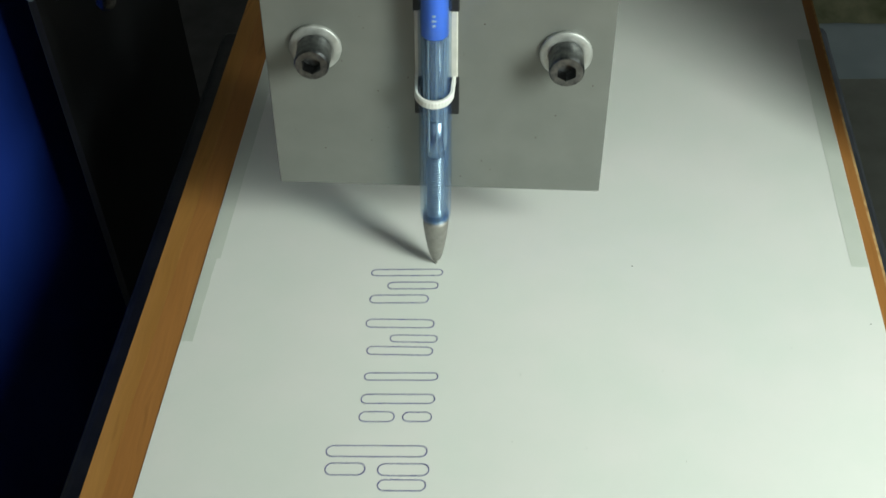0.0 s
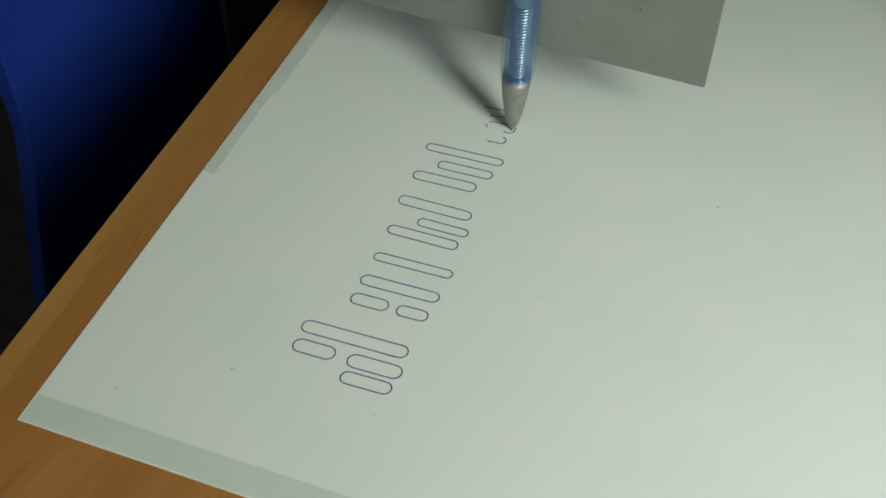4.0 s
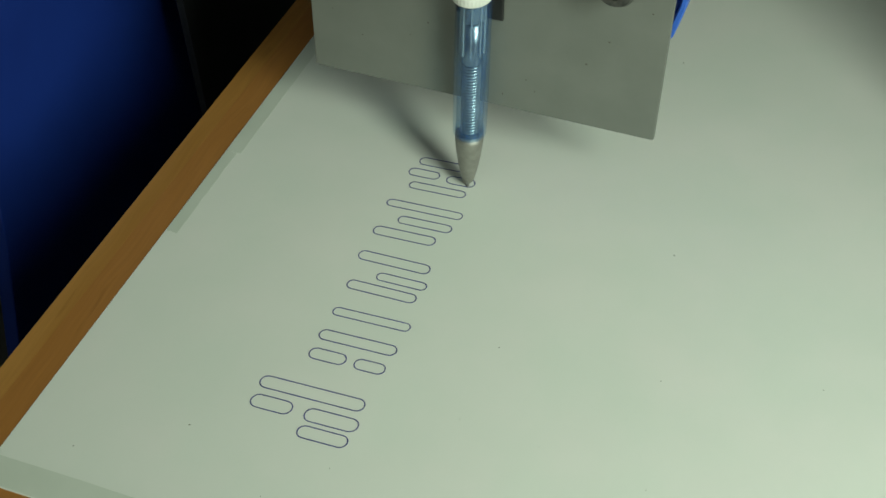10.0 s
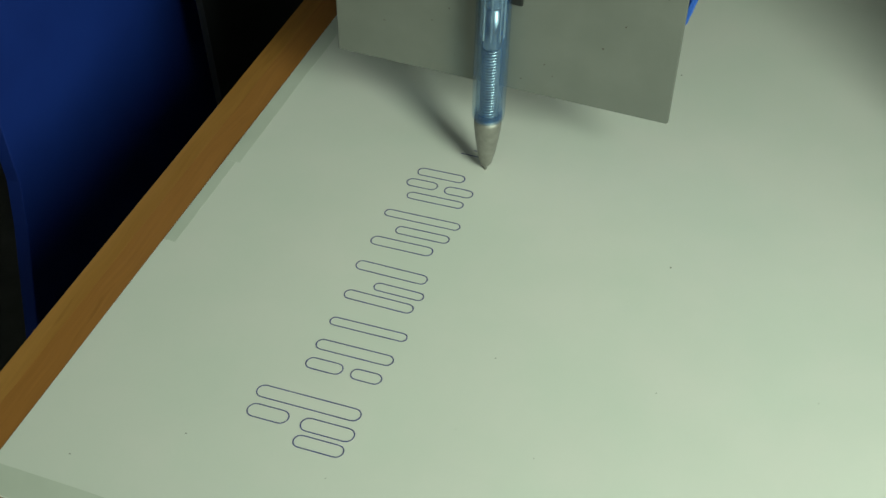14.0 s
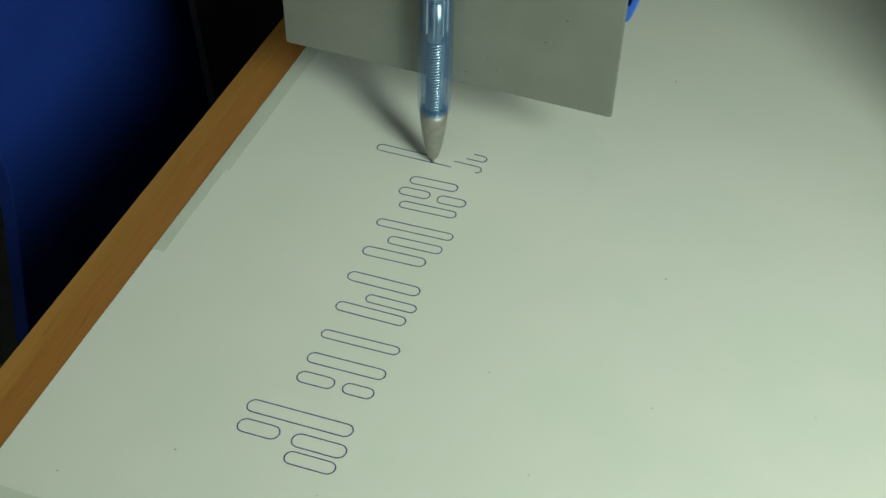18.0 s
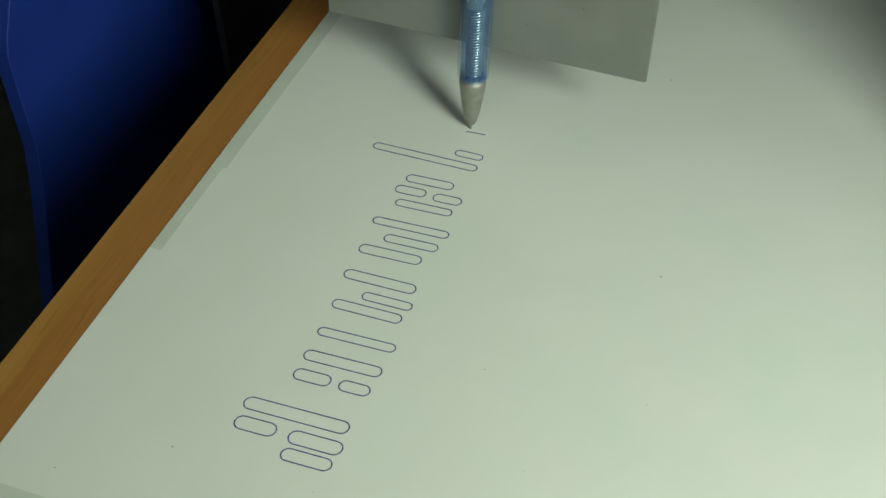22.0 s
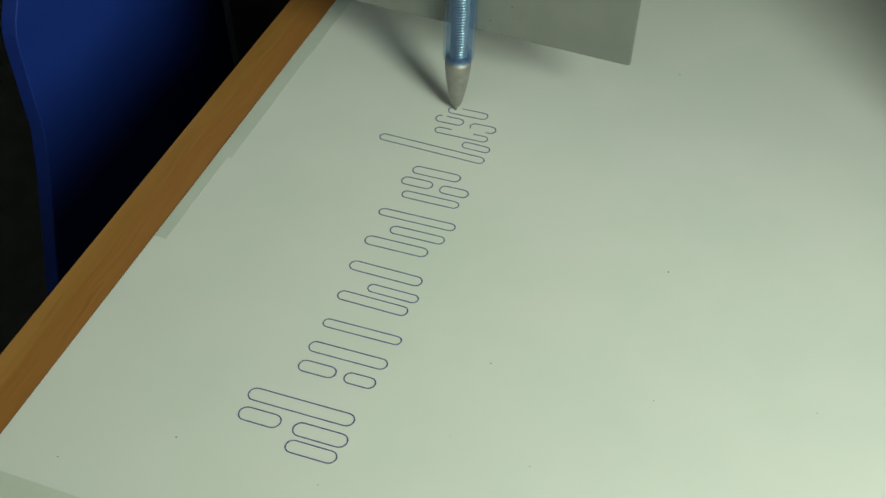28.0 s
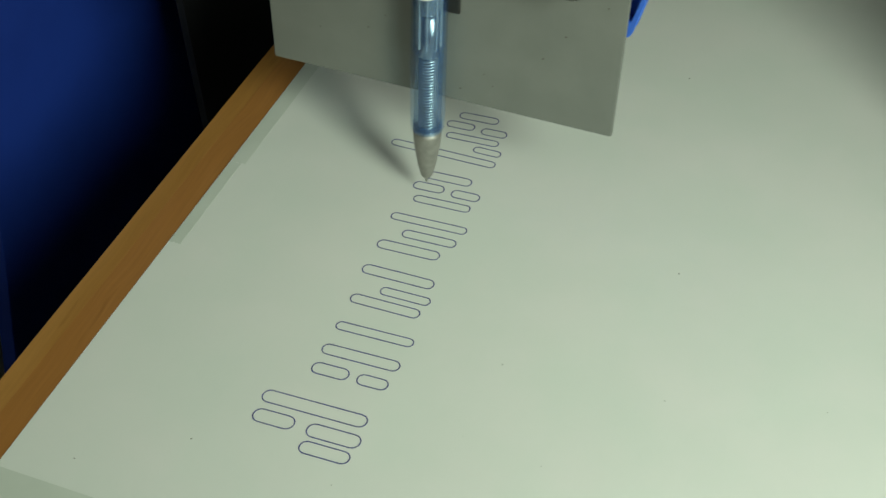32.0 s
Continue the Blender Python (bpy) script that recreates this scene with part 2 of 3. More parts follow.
CONE = mix_noise(material("satin_metal", (0.42, 0.41, 0.38), 0.52, 0.7), (0.29, 0.283, 0.262), (0.36, 0.35, 0.325), 400)
TUBE = mix_noise(material("tube_metal", (0.24, 0.25, 0.26), 0.30, 1.0), (0.30, 0.31, 0.32), (0.38, 0.39, 0.40), 400)
SPRING = mix_noise(material("spring_steel", (0.6, 0.62, 0.62), 0.34, 1.0), (0.60, 0.62, 0.63), (0.76, 0.78, 0.78), 300)
BLUE_CLEAR = clear_material("blue_clear_plastic", (0.87, 0.94, 0.988), 0.025, 0.14, body=0.045, milky=(0.05, 0.27, 0.95))
REFILL = clear_material("refill_plastic", (0.90, 0.92, 0.93), rough=0.15, body=0.20, milky=(0.55, 0.57, 0.57))
RIB = clear_material("rib_plastic", (0.80, 0.82, 0.83), rough=0.15, body=0.45, milky=(0.66, 0.68, 0.68))
INK_CORE = material("ink_core", (0.10, 0.12, 0.16), 0.4)
BLUE_CAP = material("blue_cap", (0.13, 0.27, 1.0), 0.35)
WHITE_TIE = mix_noise(material("white_nylon", (0.75, 0.76, 0.72), 0.5), (0.7, 0.71, 0.67), (0.8, 0.8, 0.77), 300)
PALE_PAD = mix_noise(material("pale_foam", (0.62, 0.6, 0.54), 0.8), (0.56, 0.55, 0.49), (0.66, 0.64, 0.58), 300)
BLACK = mix_noise(material("black_rubber", (0.012, 0.013, 0.013), 0.6), (0.009, 0.01, 0.01), (0.018, 0.018, 0.018), 200)
BLUE_PART = mix_noise(material("blue_plastic", (0.04, 0.14, 0.65), 0.45), (0.035, 0.13, 0.6), (0.05, 0.16, 0.7), 60)
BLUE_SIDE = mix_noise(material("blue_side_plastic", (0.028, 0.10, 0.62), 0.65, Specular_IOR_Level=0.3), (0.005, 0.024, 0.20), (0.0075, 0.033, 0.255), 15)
DARK = mix_noise(material("dark_table", (0.012, 0.012, 0.014), 0.75), (0.040, 0.040, 0.044), (0.058, 0.058, 0.061), 30)
BLACK_PAINT = mix_noise(material("black_paint", (0.014, 0.015, 0.018), 0.8), (0.012, 0.013, 0.016), (0.019, 0.020, 0.024), 25)
RAIL = mix_noise(material("dark_rail", (0.05, 0.055, 0.065), 0.5), (0.044, 0.050, 0.062), (0.066, 0.073, 0.087), 80)
MAT = mix_noise(material("grey_mat", (0.25, 0.26, 0.24), 0.8), (0.22, 0.23, 0.21), (0.28, 0.29, 0.27), 20)
SHEET = mix_noise(material("blue_grey_sheet", (0.42, 0.5, 0.56), 0.6), (0.38, 0.46, 0.52), (0.46, 0.54, 0.6), 12)
CLOTH = mix_noise(material("olive_cloth", (0.2, 0.2, 0.12), 0.9), (0.12, 0.13, 0.07), (0.28, 0.28, 0.18), 30)
ALLOY = mix_noise(material("grey_alloy", (0.2, 0.25, 0.28), 0.4, 0.5), (0.17, 0.22, 0.25), (0.24, 0.29, 0.32), 90)
WALL = mix_noise(material("room_paint", (0.6, 0.6, 0.56), 0.9), (0.45, 0.45, 0.42), (0.50, 0.50, 0.48), 4)
FLOOR = mix_noise(material("floor_tiles", (0.25, 0.23, 0.2), 0.6), (0.2, 0.18, 0.16), (0.3, 0.28, 0.25), 6)


# ---- mesh helpers ----
def part(name, bm, mat, parent=None, label="", smooth=False):
    """Link a bmesh as one mesh object, under a thing or a part where one is given."""
    me = bpy.data.meshes.new(name)
    bmesh.ops.recalc_face_normals(bm, faces=bm.faces)
    bm.to_mesh(me)
    bm.free()
    me.materials.append(mat)
    if smooth:
        for p in me.polygons:
            p.use_smooth = True
    ob = new(name, me)
    if parent is not None:
        ob.parent = parent
    if label:
        ob["label"] = label
    return ob


def box(x0, x1, y0, y1, z0, z1, bevel=0.0, segments=2):
    bm = bmesh.new()
    bmesh.ops.create_cube(bm, size=1)
    bmesh.ops.scale(bm, vec=(x1 - x0, y1 - y0, z1 - z0), verts=bm.verts)
    bmesh.ops.translate(bm, vec=((x0 + x1) / 2, (y0 + y1) / 2, (z0 + z1) / 2), verts=bm.verts)
    if bevel:
        bmesh.ops.bevel(bm, geom=list(bm.edges), offset=bevel, segments=segments, affect="EDGES", profile=0.5)
    return bm


def lathe(profile, steps=40, closed=False, m=None):
    """Turn a profile of (radius, z) about z; closed joins the last ring to the first (a tube wall)."""
    bm = bmesh.new()
    rings = []
    for r, z in profile:
        if r < 1e-6:
            rings.append([bm.verts.new((0, 0, z))])
        else:
            rings.append([bm.verts.new((r * math.cos(a), r * math.sin(a), z)) for a in (2 * math.pi * i / steps for i in range(steps))])
    pairs = list(zip(rings, rings[1:])) + ([(rings[-1], rings[0])] if closed else [])
    for a, b in pairs:
        for i in range(steps):
            j = (i + 1) % steps
            if len(a) == 1 and len(b) > 1:
                bm.faces.new((a[0], b[j], b[i]))
            elif len(b) == 1 and len(a) > 1:
                bm.faces.new((a[i], a[j], b[0]))
            elif len(a) > 1:
                bm.faces.new((a[i], a[j], b[j], b[i]))
    if m is not None:
        bm.transform(m)
    return bm


def outline_prism(points, y0, y1, bevel=0.0):
    """A flat outline in x and z, given thickness from y0 to y1."""
    bm = bmesh.new()
    front = [bm.verts.new((x, y0, z)) for x, z in points]
    back = [bm.verts.new((x, y1, z)) for x, z in points]
    bm.faces.new(front), bm.faces.new(list(reversed(back)))
    for i in range(len(points)):
        j = (i + 1) % len(points)
        bm.faces.new((front[i], back[i], back[j], front[j]))
    if bevel:
        bmesh.ops.recalc_face_normals(bm, faces=bm.faces)
        bmesh.ops.bevel(bm, geom=[e for e in bm.edges], offset=bevel, segments=1, affect="EDGES")
    return bm


def thing(name, label, category, group="", kind=""):
    return tagged(new(name), label, category, group, kind)


# ---- the room and the table ----
TABLE_Z = -0.6
FLOOR_Z = -1.35
tagged(part("floor", box(-1.5, 1.7, -1.5, 1.9, FLOOR_Z - 0.1, FLOOR_Z), FLOOR), "plain dark tiled floor of the room", "floor", kind="structure")
tagged(part("ceiling", box(-1.6, 1.8, -1.6, 2.0, 1.65, 1.75), WALL), "plain pale painted ceiling", "ceiling", kind="structure")
tagged(part("wall_north", box(-1.6, 1.8, 1.9, 2.0, FLOOR_Z, 1.65), WALL), "plain pale painted wall", "wall", kind="structure")
tagged(part("wall_west", box(-1.6, -1.5, -1.5, 1.9, FLOOR_Z, 1.65), WALL), "plain pale painted wall", "wall", kind="structure")
# unseen wall, opened only to let in the world's light as fill
south = tagged(new("wall_south"), "plain pale painted wall with an opening added for fill light", "wall", kind="structure")
for x0, x1, z0, z1 in ((-1.6, -0.6, FLOOR_Z, 1.65), (0.6, 1.8, FLOOR_Z, 1.65), (-0.6, 0.6, FLOOR_Z, 0.45), (-0.6, 0.6, 1.55, 1.65)):
    part("wall_panel", box(x0, x1, -1.6, -1.5, z0, z1), WALL, south)
# unseen wall, opened where the added fill lamp stands
east = tagged(new("wall_east"), "plain pale painted wall with an opening added for fill light", "wall", kind="structure")
for y0, y1, z0, z1 in ((-1.5, -1.25, FLOOR_Z, 1.65), (-0.15, 1.9, FLOOR_Z, 1.65), (-1.25, -0.15, FLOOR_Z, 0.25), (-1.25, -0.15, 1.25, 1.65)):
    part("wall_panel", box(1.7, 1.8, y0, y1, z0, z1), WALL, east)

table = thing("table", "large black work table under the machine", "table")
part("tabletop", box(-0.9, 1.1, -0.6, 1.6, TABLE_Z - 0.03, TABLE_Z, 0.003), DARK, table)
for x in (-0.85, 1.05):
    for y in (-0.55, 1.55):
        part("leg", box(x - 0.025, x + 0.025, y - 0.025, y + 0.025, FLOOR_Z, TABLE_Z - 0.03, 0.003), DARK, table)

# ---- drawing board and paper ----
board = thing("drawing_board", "varnished brown pine board carrying the taped paper", "board")
part("edging", box(-0.0150, -0.00878, -0.16, 0.335, -0.0165, -0.00021), EDGING, board, "paler pine edging strip")
part("panel", box(-0.00875, 0.2135, -0.16, 0.335, -0.0165, -0.00021), WOOD, board)
part("edge_band", box(0.2136, 0.2144, -0.159, 0.334, -0.016, -0.0005), EDGE, board, "pale bare edge of the board")
for x in (0.03, 0.14):
    part("support", box(x, x + 0.03, -0.15, 0.325, TABLE_Z, -0.0166, 0.001), DARK, board)

paper = tagged(part("paper_sheet", box(0, 0.21, 0, 0.2955, -0.0002, 0.0), PAPER), "white drawing paper sheet taped flat on the board", "paper")


def ragged_strip(x0, x1, y0, y1, z0, z1, seed=1):
    """A thin strip of tape with slightly wavy long sides and ragged ends."""
    rng = random.Random(seed)
    n = 24
    bm = bmesh.new()
    ring = []
    for (ax, ay), (bx, by) in (((x0, y0), (x1, y0)), ((x1, y0), (x1, y1)), ((x1, y1), (x0, y1)), ((x0, y1), (x0, y0))):
        long_side = math.hypot(bx - ax, by - ay) > 0.03
        for i in range(n):
            f = i / n
            amp = 0.00025 if long_side else 0.0006
            wave = amp * (noise.noise((f * (9 if long_side else 4), seed * 7.3, ax * 50 + ay * 70)) + rng.uniform(-0.25, 0.25))
            w = math.sin(math.pi * f)
            ring.append((ax + f * (bx - ax) + (wave * w if ax == bx else 0), ay + f * (by - ay) + (wave * w if ay == by else 0)))
    top = [bm.verts.new((x, y, z1)) for x, y in ring]
    bot = [bm.verts.new((x, y, z0)) for x, y in ring]
    bm.faces.new(top), bm.faces.new(bot[::-1])
    for i in range(len(ring)):
        j = (i + 1) % len(ring)
        bm.faces.new((top[i], bot[i], bot[j], top[j]))
    return bm


TAPES = (("matt tape strip along the paper's lower edge", (0.0005, 0.0845, 0.0003, 0.0080)),
         ("matt tape strip along the paper's long edge beside the rim", (0.0003, 0.0050, 0.1262, 0.285)),
         ("narrow leftover strip of matt tape at the paper's long edge", (0.0002, 0.0038, 0.0895, 0.1260)),
         ("matt tape strip holding the paper's long edge onto the rim", (0.2046, 0.2098, 0.1245, 0.25)))
for k, (label, (x0, x1, y0, y1)) in enumerate(TAPES):
    tagged(part("tape_strip", ragged_strip(x0, x1, y0, y1, 0.00002, 0.00006, k + 1), TAPE), label, "tape", "tape on the paper")

# ---- writing, kept as plain hollow bars in blue ink ----
LINE, RISE = 0.00034, 0.00012


def capsule(x0, x1, y, half, slant):
    """The rounded outline of a bar from x0 to x1 about y, as points all round."""
    pts = []
    for i in range(9):
        a = math.pi / 2 + math.pi * i / 8
        pts.append((x0 + half + half * math.cos(a), y + half * math.sin(a)))
    n = 8
    pts += [(x0 + half + (x1 - x0 - 2 * half) * i / n, y - half) for i in range(1, n)]
    for i in range(9):
        a = -math.pi / 2 + math.pi * i / 8
        pts.append((x1 - half + half * math.cos(a), y + half * math.sin(a)))
    pts += [(x1 - half - (x1 - x0 - 2 * half) * i / n, y + half) for i in range(1, n)]
    mid = (x0 + x1) / 2
    return [(px, py + slant * (px - mid)) for px, py in pts]


def stroke(points, shut):
    """A thin raised ink line along points."""
    bm = bmesh.new()
    count = len(points)
    rows = []
    for i, (x, y) in enumerate(points):
        ax, ay = points[(i - 1) % count] if shut or i else points[i]
        bx, by = points[(i + 1) % count] if shut or i < count - 1 else points[i]
        d = Vector((bx - ax, by - ay)).normalized()
        w = LINE / 2 * (1 + 0.18 * noise.noise((x * 900, y * 900, 0)))
        rows.append([bm.verts.new((x - d.y * w * s, y + d.x * w * s, z)) for s, z in ((-1, 0.00001), (-0.8, RISE / 2), (0.8, RISE / 2), (1, 0.00001))])
    for i in range(count if shut else count - 1):
        a, b = rows[i], rows[(i + 1) % count]
        for k in range(3):
            bm.faces.new((a[k], a[k + 1], b[k + 1], b[k]))
    return bm


# x0, x1, y, half width, slant of each bar
DONE = (((0.0505, 0.0785, 0.0493, 0.0019, 0.02), (0.0510, 0.0620, 0.0430, 0.0020, 0.02), (0.0655, 0.0795, 0.0432, 0.0020, 0.02), (0.0660, 0.0790, 0.0380, 0.0018, 0.02)),
        ((0.0580, 0.0792, 0.0682, 0.0017, 0.02), (0.0582, 0.0682, 0.0615, 0.0018, 0.02), (0.0706, 0.0788, 0.0617, 0.0017, 0.02)),
        ((0.0560, 0.0768, 0.0980, 0.0017, 0.0), (0.0640, 0.0782, 0.0918, 0.0014, 0.0), (0.0575, 0.0772, 0.0868, 0.0016, 0.0), (0.0580, 0.0795, 0.0767, 0.0014, 0.02)),
        ((0.0552, 0.0778, 0.1203, 0.0014, 0.02), (0.0610, 0.0768, 0.1145, 0.0015, 0.02), (0.0560, 0.0742, 0.1085, 0.0017, 0.02)))
for bars in DONE:
    mark = thing("ink_mark", "hollow bars drawn in thin blue ink on the paper", "drawing", "drawn marks")
    for x0, x1, y, half, slant in bars:
        part("ink_line", stroke(capsule(x0, x1, y, half, slant), True), INK, mark)
# bars that are drawn while we watch: the time from which and to which the pen works on them
LATE = ((2.0, 11.6, ((0.0575, 0.0720, 0.1400, 0.0016, 0.02), (0.0562, 0.0655, 0.1346, 0.0016, 0.02), (0.0680, 0.0765, 0.1345, 0.0016, 0.02), (0.0585, 0.0755, 0.1292, 0.0014, 0.02))),
        (12.7, 20.3, ((0.0425, 0.0758, 0.1502, 0.0014, -0.02), (0.0672, 0.0758, 0.1550, 0.0013, -0.02))),
        (21.6, 31.2, ((0.0575, 0.0700, 0.1694, 0.0015, 0.02), (0.0552, 0.0640, 0.1644, 0.0015, 0.02), (0.0665, 0.0745, 0.1640, 0.0015, 0.02), (0.0570, 0.0735, 0.1592, 0.0013, 0.02))))
GROWING = []
for start, end, bars in LATE:
    mark = thing("ink_mark", "hollow bars in thin blue ink, growing under the pen", "drawing", "drawn marks")
    for x0, x1, y, half, slant in bars:
        ring = capsule(x0, x1, y, half, slant)
        ring.append(ring[0])
        for i in range(0, len(ring) - 1, 2):
            piece = ring[i:i + 3]
            GROWING.append((part("ink_line", stroke(piece, False), INK, mark), piece[1], start, end))

# small flecks in the paper
FLECKS = ((0.0168, 0.0161, 0.0006), (0.1374, 0.1240, 0.0008), (0.1034, 0.0780, 0.0006), (0.0404, 0.0308, 0.0007), (0.1018, 0.0536, 0.0004), (0.1444, 0.0803, 0.0005),
          (0.0781, 0.0301, 0.0004), (0.2062, 0.1000, 0.0006), (0.1199, 0.2098, 0.0009), (0.182, 0.090, 0.0004), (0.1222, 0.0517, 0.0004), (0.1489, 0.0481, 0.0005), (0.0662, 0.0178, 0.0004))
flecks = bmesh.new()
for x, y, r in FLECKS:
    ring = [flecks.verts.new((x + r * 0.42 * math.cos(a) * random.uniform(0.5, 1.2), y + r * 0.4 * math.sin(a) * random.uniform(0.4, 1.0), 0.00004)) for a in (k * math.pi / 3 for k in range(6))]
    flecks.faces.new(ring)
tagged(part("paper_flecks", flecks, SPECK), "tiny dark flecks scattered on the white paper", "specks", kind="stuff")

# ---- the moving pen carriage ----
carriage = thing("pen_carriage", "grey metal plate carrying a clear blue ballpoint pen", "plotter carriage")
TILT, LEAN = pose(0, 0, 0, 0.3, 3.05, 1.05), pose(0, 0, 0, -0.9, 0.15, 0)
HALF, BOTTOM, TOP, FRONT, BACK = 0.0490, 0.0267, 0.150, 0.0061, 0.0077
corner = []
for cx, cz, a0 in ((HALF, BOTTOM, -90), (HALF, TOP, 0), (-HALF, TOP, 90), (-HALF, BOTTOM, 180)):
    r = 0.0006
    px, pz = cx - math.copysign(r, cx), cz + (r if cz == BOTTOM else -r)
    corner += [(px + r * math.cos(radians(a0 + k * 30)) + 0.00075, pz + r * math.sin(radians(a0 + k * 30))) for k in range(4)]
plate = part("plate", outline_prism(corner, FRONT, BACK, 0.0002), PLATE, carriage, "matt grey metal plate with fine pits")
pits = bmesh.new()
for _ in range(26):
    x, z, r = random.uniform(-0.042, 0.046), random.uniform(0.03, 0.12), random.uniform(0.0001, 0.0003)
    pits.faces.new([pits.verts.new((x + r * math.cos(a), FRONT - 0.00004, z + r * math.sin(a) * 0.8)) for a in (k * math.pi / 3 for k in range(6))])
tagged(part("pits", pits, PIT, plate), kind="stuff")

for x, z in ((-0.0337, 0.0773), (0.0366, 0.0773)):
    lie = pose(x, FRONT, z, 90)
    part("washer", lathe([(0.0033, 0.0), (0.0072, 0.0), (0.0074, 0.0003), (0.0074, 0.0012), (0.0071, 0.0015), (0.0033, 0.0015)], 36, True, lie), ZINC, carriage, "bright zinc washer", True)
    bolt = lathe([(0.0, 0.0016), (0.0047, 0.0016), (0.0049, 0.0019), (0.0049, 0.0092), (0.0045, 0.0098), (0.0033, 0.0098)], 36, False, lie)
    rim = [v for v in bolt.verts if abs((lie.inverted() @ v.co).z - 0.0098) < 1e-5 and (lie.inverted() @ v.co).xy.length < 0.0034]
    rim.sort(key=lambda v: math.atan2((lie.inverted() @ v.co).y, (lie.inverted() @ v.co).x))
    inner = [[], []]
    for k, depth in enumerate((0.0098, 0.0062)):
        for v in rim:
            p = lie.inverted() @ v.co
            a = math.atan2(p.y, p.x)
            rr = 0.0025 / math.cos(((a + math.pi / 6) % (math.pi / 3)) - math.pi / 6)
            inner[k].append(bolt.verts.new(lie @ Vector((rr * math.cos(a), rr * math.sin(a), depth))))
    for a, b in ((rim, inner[0]), (inner[0], inner[1])):
        for i in range(len(a)):
            j = (i + 1) % len(a)
            bolt.faces.new((a[i], a[j], b[j], b[i]))
    bolt.faces.new(inner[1])
    part("socket_screw", bolt, STEEL, carriage, "dark steel hexagon socket screw")

# pen holder between plate and pen
for z0, z1 in ((0.0553, 0.0683), (0.0902, 0.0947)):
    part("rubber_pad", box(-0.0060, 0.0068, 0.0050, FRONT - 0.00005, z0, z1, 0.0003, 1), BLACK, carriage, "black rubber pad")
part("foam_pad", box(-0.0057, 0.0064, 0.0050, FRONT - 0.00005, 0.0684, 0.0901, 0.0003, 1), PALE_PAD, carriage, "pale foam pad")

# the pen: parts stacked along its own axis
part("metal_tip", lathe([(0.0, 0.0), (0.0004, 0.0), (0.0005, 0.0010), (0.0009, 0.0018), (0.0014, 0.0022), (0.0017, 0.0028), (0.0026, 0.0068), (0.0034, 0.0120),
                         (0.00365, 0.0142), (0.00385, 0.0160), (0.00396, 0.0178), (0.0040, 0.0196), (0.0, 0.0198)], 40), CONE, carriage, "satin grey metal cone", True)
barrel = part("barrel", lathe([(0.0040, 0.0197), (0.0044, 0.0198), (0.0046, 0.0206), (0.0047, 0.024), (0.0048, 0.036), (0.0047, 0.060), (0.0046, 0.080), (0.0046, 0.130),
                               (0.0040, 0.130), (0.0040, 0.044), (0.0038, 0.043), (0.0038, 0.0204), (0.0030, 0.0200)], 48, True), BLUE_CLEAR, carriage, "clear blue plastic barrel", True)
for k in range(2):
    z = 0.0204 + k * 0.0011
    part("grip_ring", lathe([(0.00372, z), (0.00402, z + 0.0001), (0.00402, z + 0.0005), (0.00372, z + 0.0006)], 36, True), BLUE_CLEAR, barrel, "", True)
part("refill", lathe([(0.0, 0.0205), (0.0011, 0.0206), (0.0011, 0.0436), (0.0, 0.0437)], 20), INK_CORE, carriage, "dark ink refill", True)
part("inner_sleeve", lathe([(0.0022, 0.0571), (0.0030, 0.0573), (0.0032, 0.0581), (0.0032, 0.0852), (0.0025, 0.0852), (0.0025, 0.0585)], 32, True), REFILL, carriage, "clear ribbed inner sleeve", True)
part("plunger_tube", lathe([(0.0016, 0.0438), (0.0026, 0.0440), (0.0028, 0.0445), (0.0028, 0.0568), (0.0016, 0.0570)], 28), TUBE, carriage, "dull grey metal tube", True)
for k in range(8):
    a = k * math.pi / 4 + 0.2
    part("rib", box(-0.00018, 0.00018, -0.0001, 0.0004, 0.0470, 0.0851), RIB, carriage).matrix_local = LEAN @ pose(0.0033 * math.sin(a), -0.0033 * math.cos(a), 0, 0, 0, math.degrees(a))
part("inner_refill", lathe([(0.0, 0.0457), (0.0014, 0.0457), (0.0014, 0.0852), (0.0, 0.0852)], 20), INK_CORE, carriage, "", True)
cap = part("blue_cap", lathe([(0.0, 0.0854), (0.0035, 0.0854), (0.0038, 0.0857), (0.0038, 0.125), (0.0, 0.125)], 32), BLUE_CAP, carriage, "bright blue inner plunger", True)
for k, (w, z) in enumerate(((0.0009, 0.0900), (0.0012, 0.0915), (0.0009, 0.0930))):
    part("print_bar", box(-w / 2, w / 2, -0.00392, -0.0037, z, z + 0.0006), WHITE_TIE, cap)


def spring_mesh(radius, wire, z0, z1, turns, steps=18, sides=6):
    bm = bmesh.new()
    n = turns * steps
    rings = []
    for i in range(n + 1):
        a = 2 * math.pi * i / steps
        c = Vector((radius * math.cos(a), radius * math.sin(a), z0 + (z1 - z0) * i / n))
        out = Vector((math.cos(a), math.sin(a), 0))
        rings.append([bm.verts.new(c + wire * (math.cos(b) * out + math.sin(b) * Vector((0, 0, 1)))) for b in (2 * math.pi * k / sides for k in range(sides))])
    for a, b in zip(rings, rings[1:]):
        for k in range(sides):
            bm.faces.new((a[k], a[(k + 1) % sides], b[(k + 1) % sides], b[k]))
    return bm


part("spring", spring_mesh(0.0023, 0.00032, 0.0204, 0.0434, 24), SPRING, carriage, "coiled bright steel spring", True)

# the pen leans a little against its plate
for ob in carriage.children:
    if ob.name.split(".")[0] in ("metal_tip", "barrel", "plunger_tube", "refill", "inner_sleeve", "inner_refill", "blue_cap", "spring"):
        ob.matrix_local = LEAN

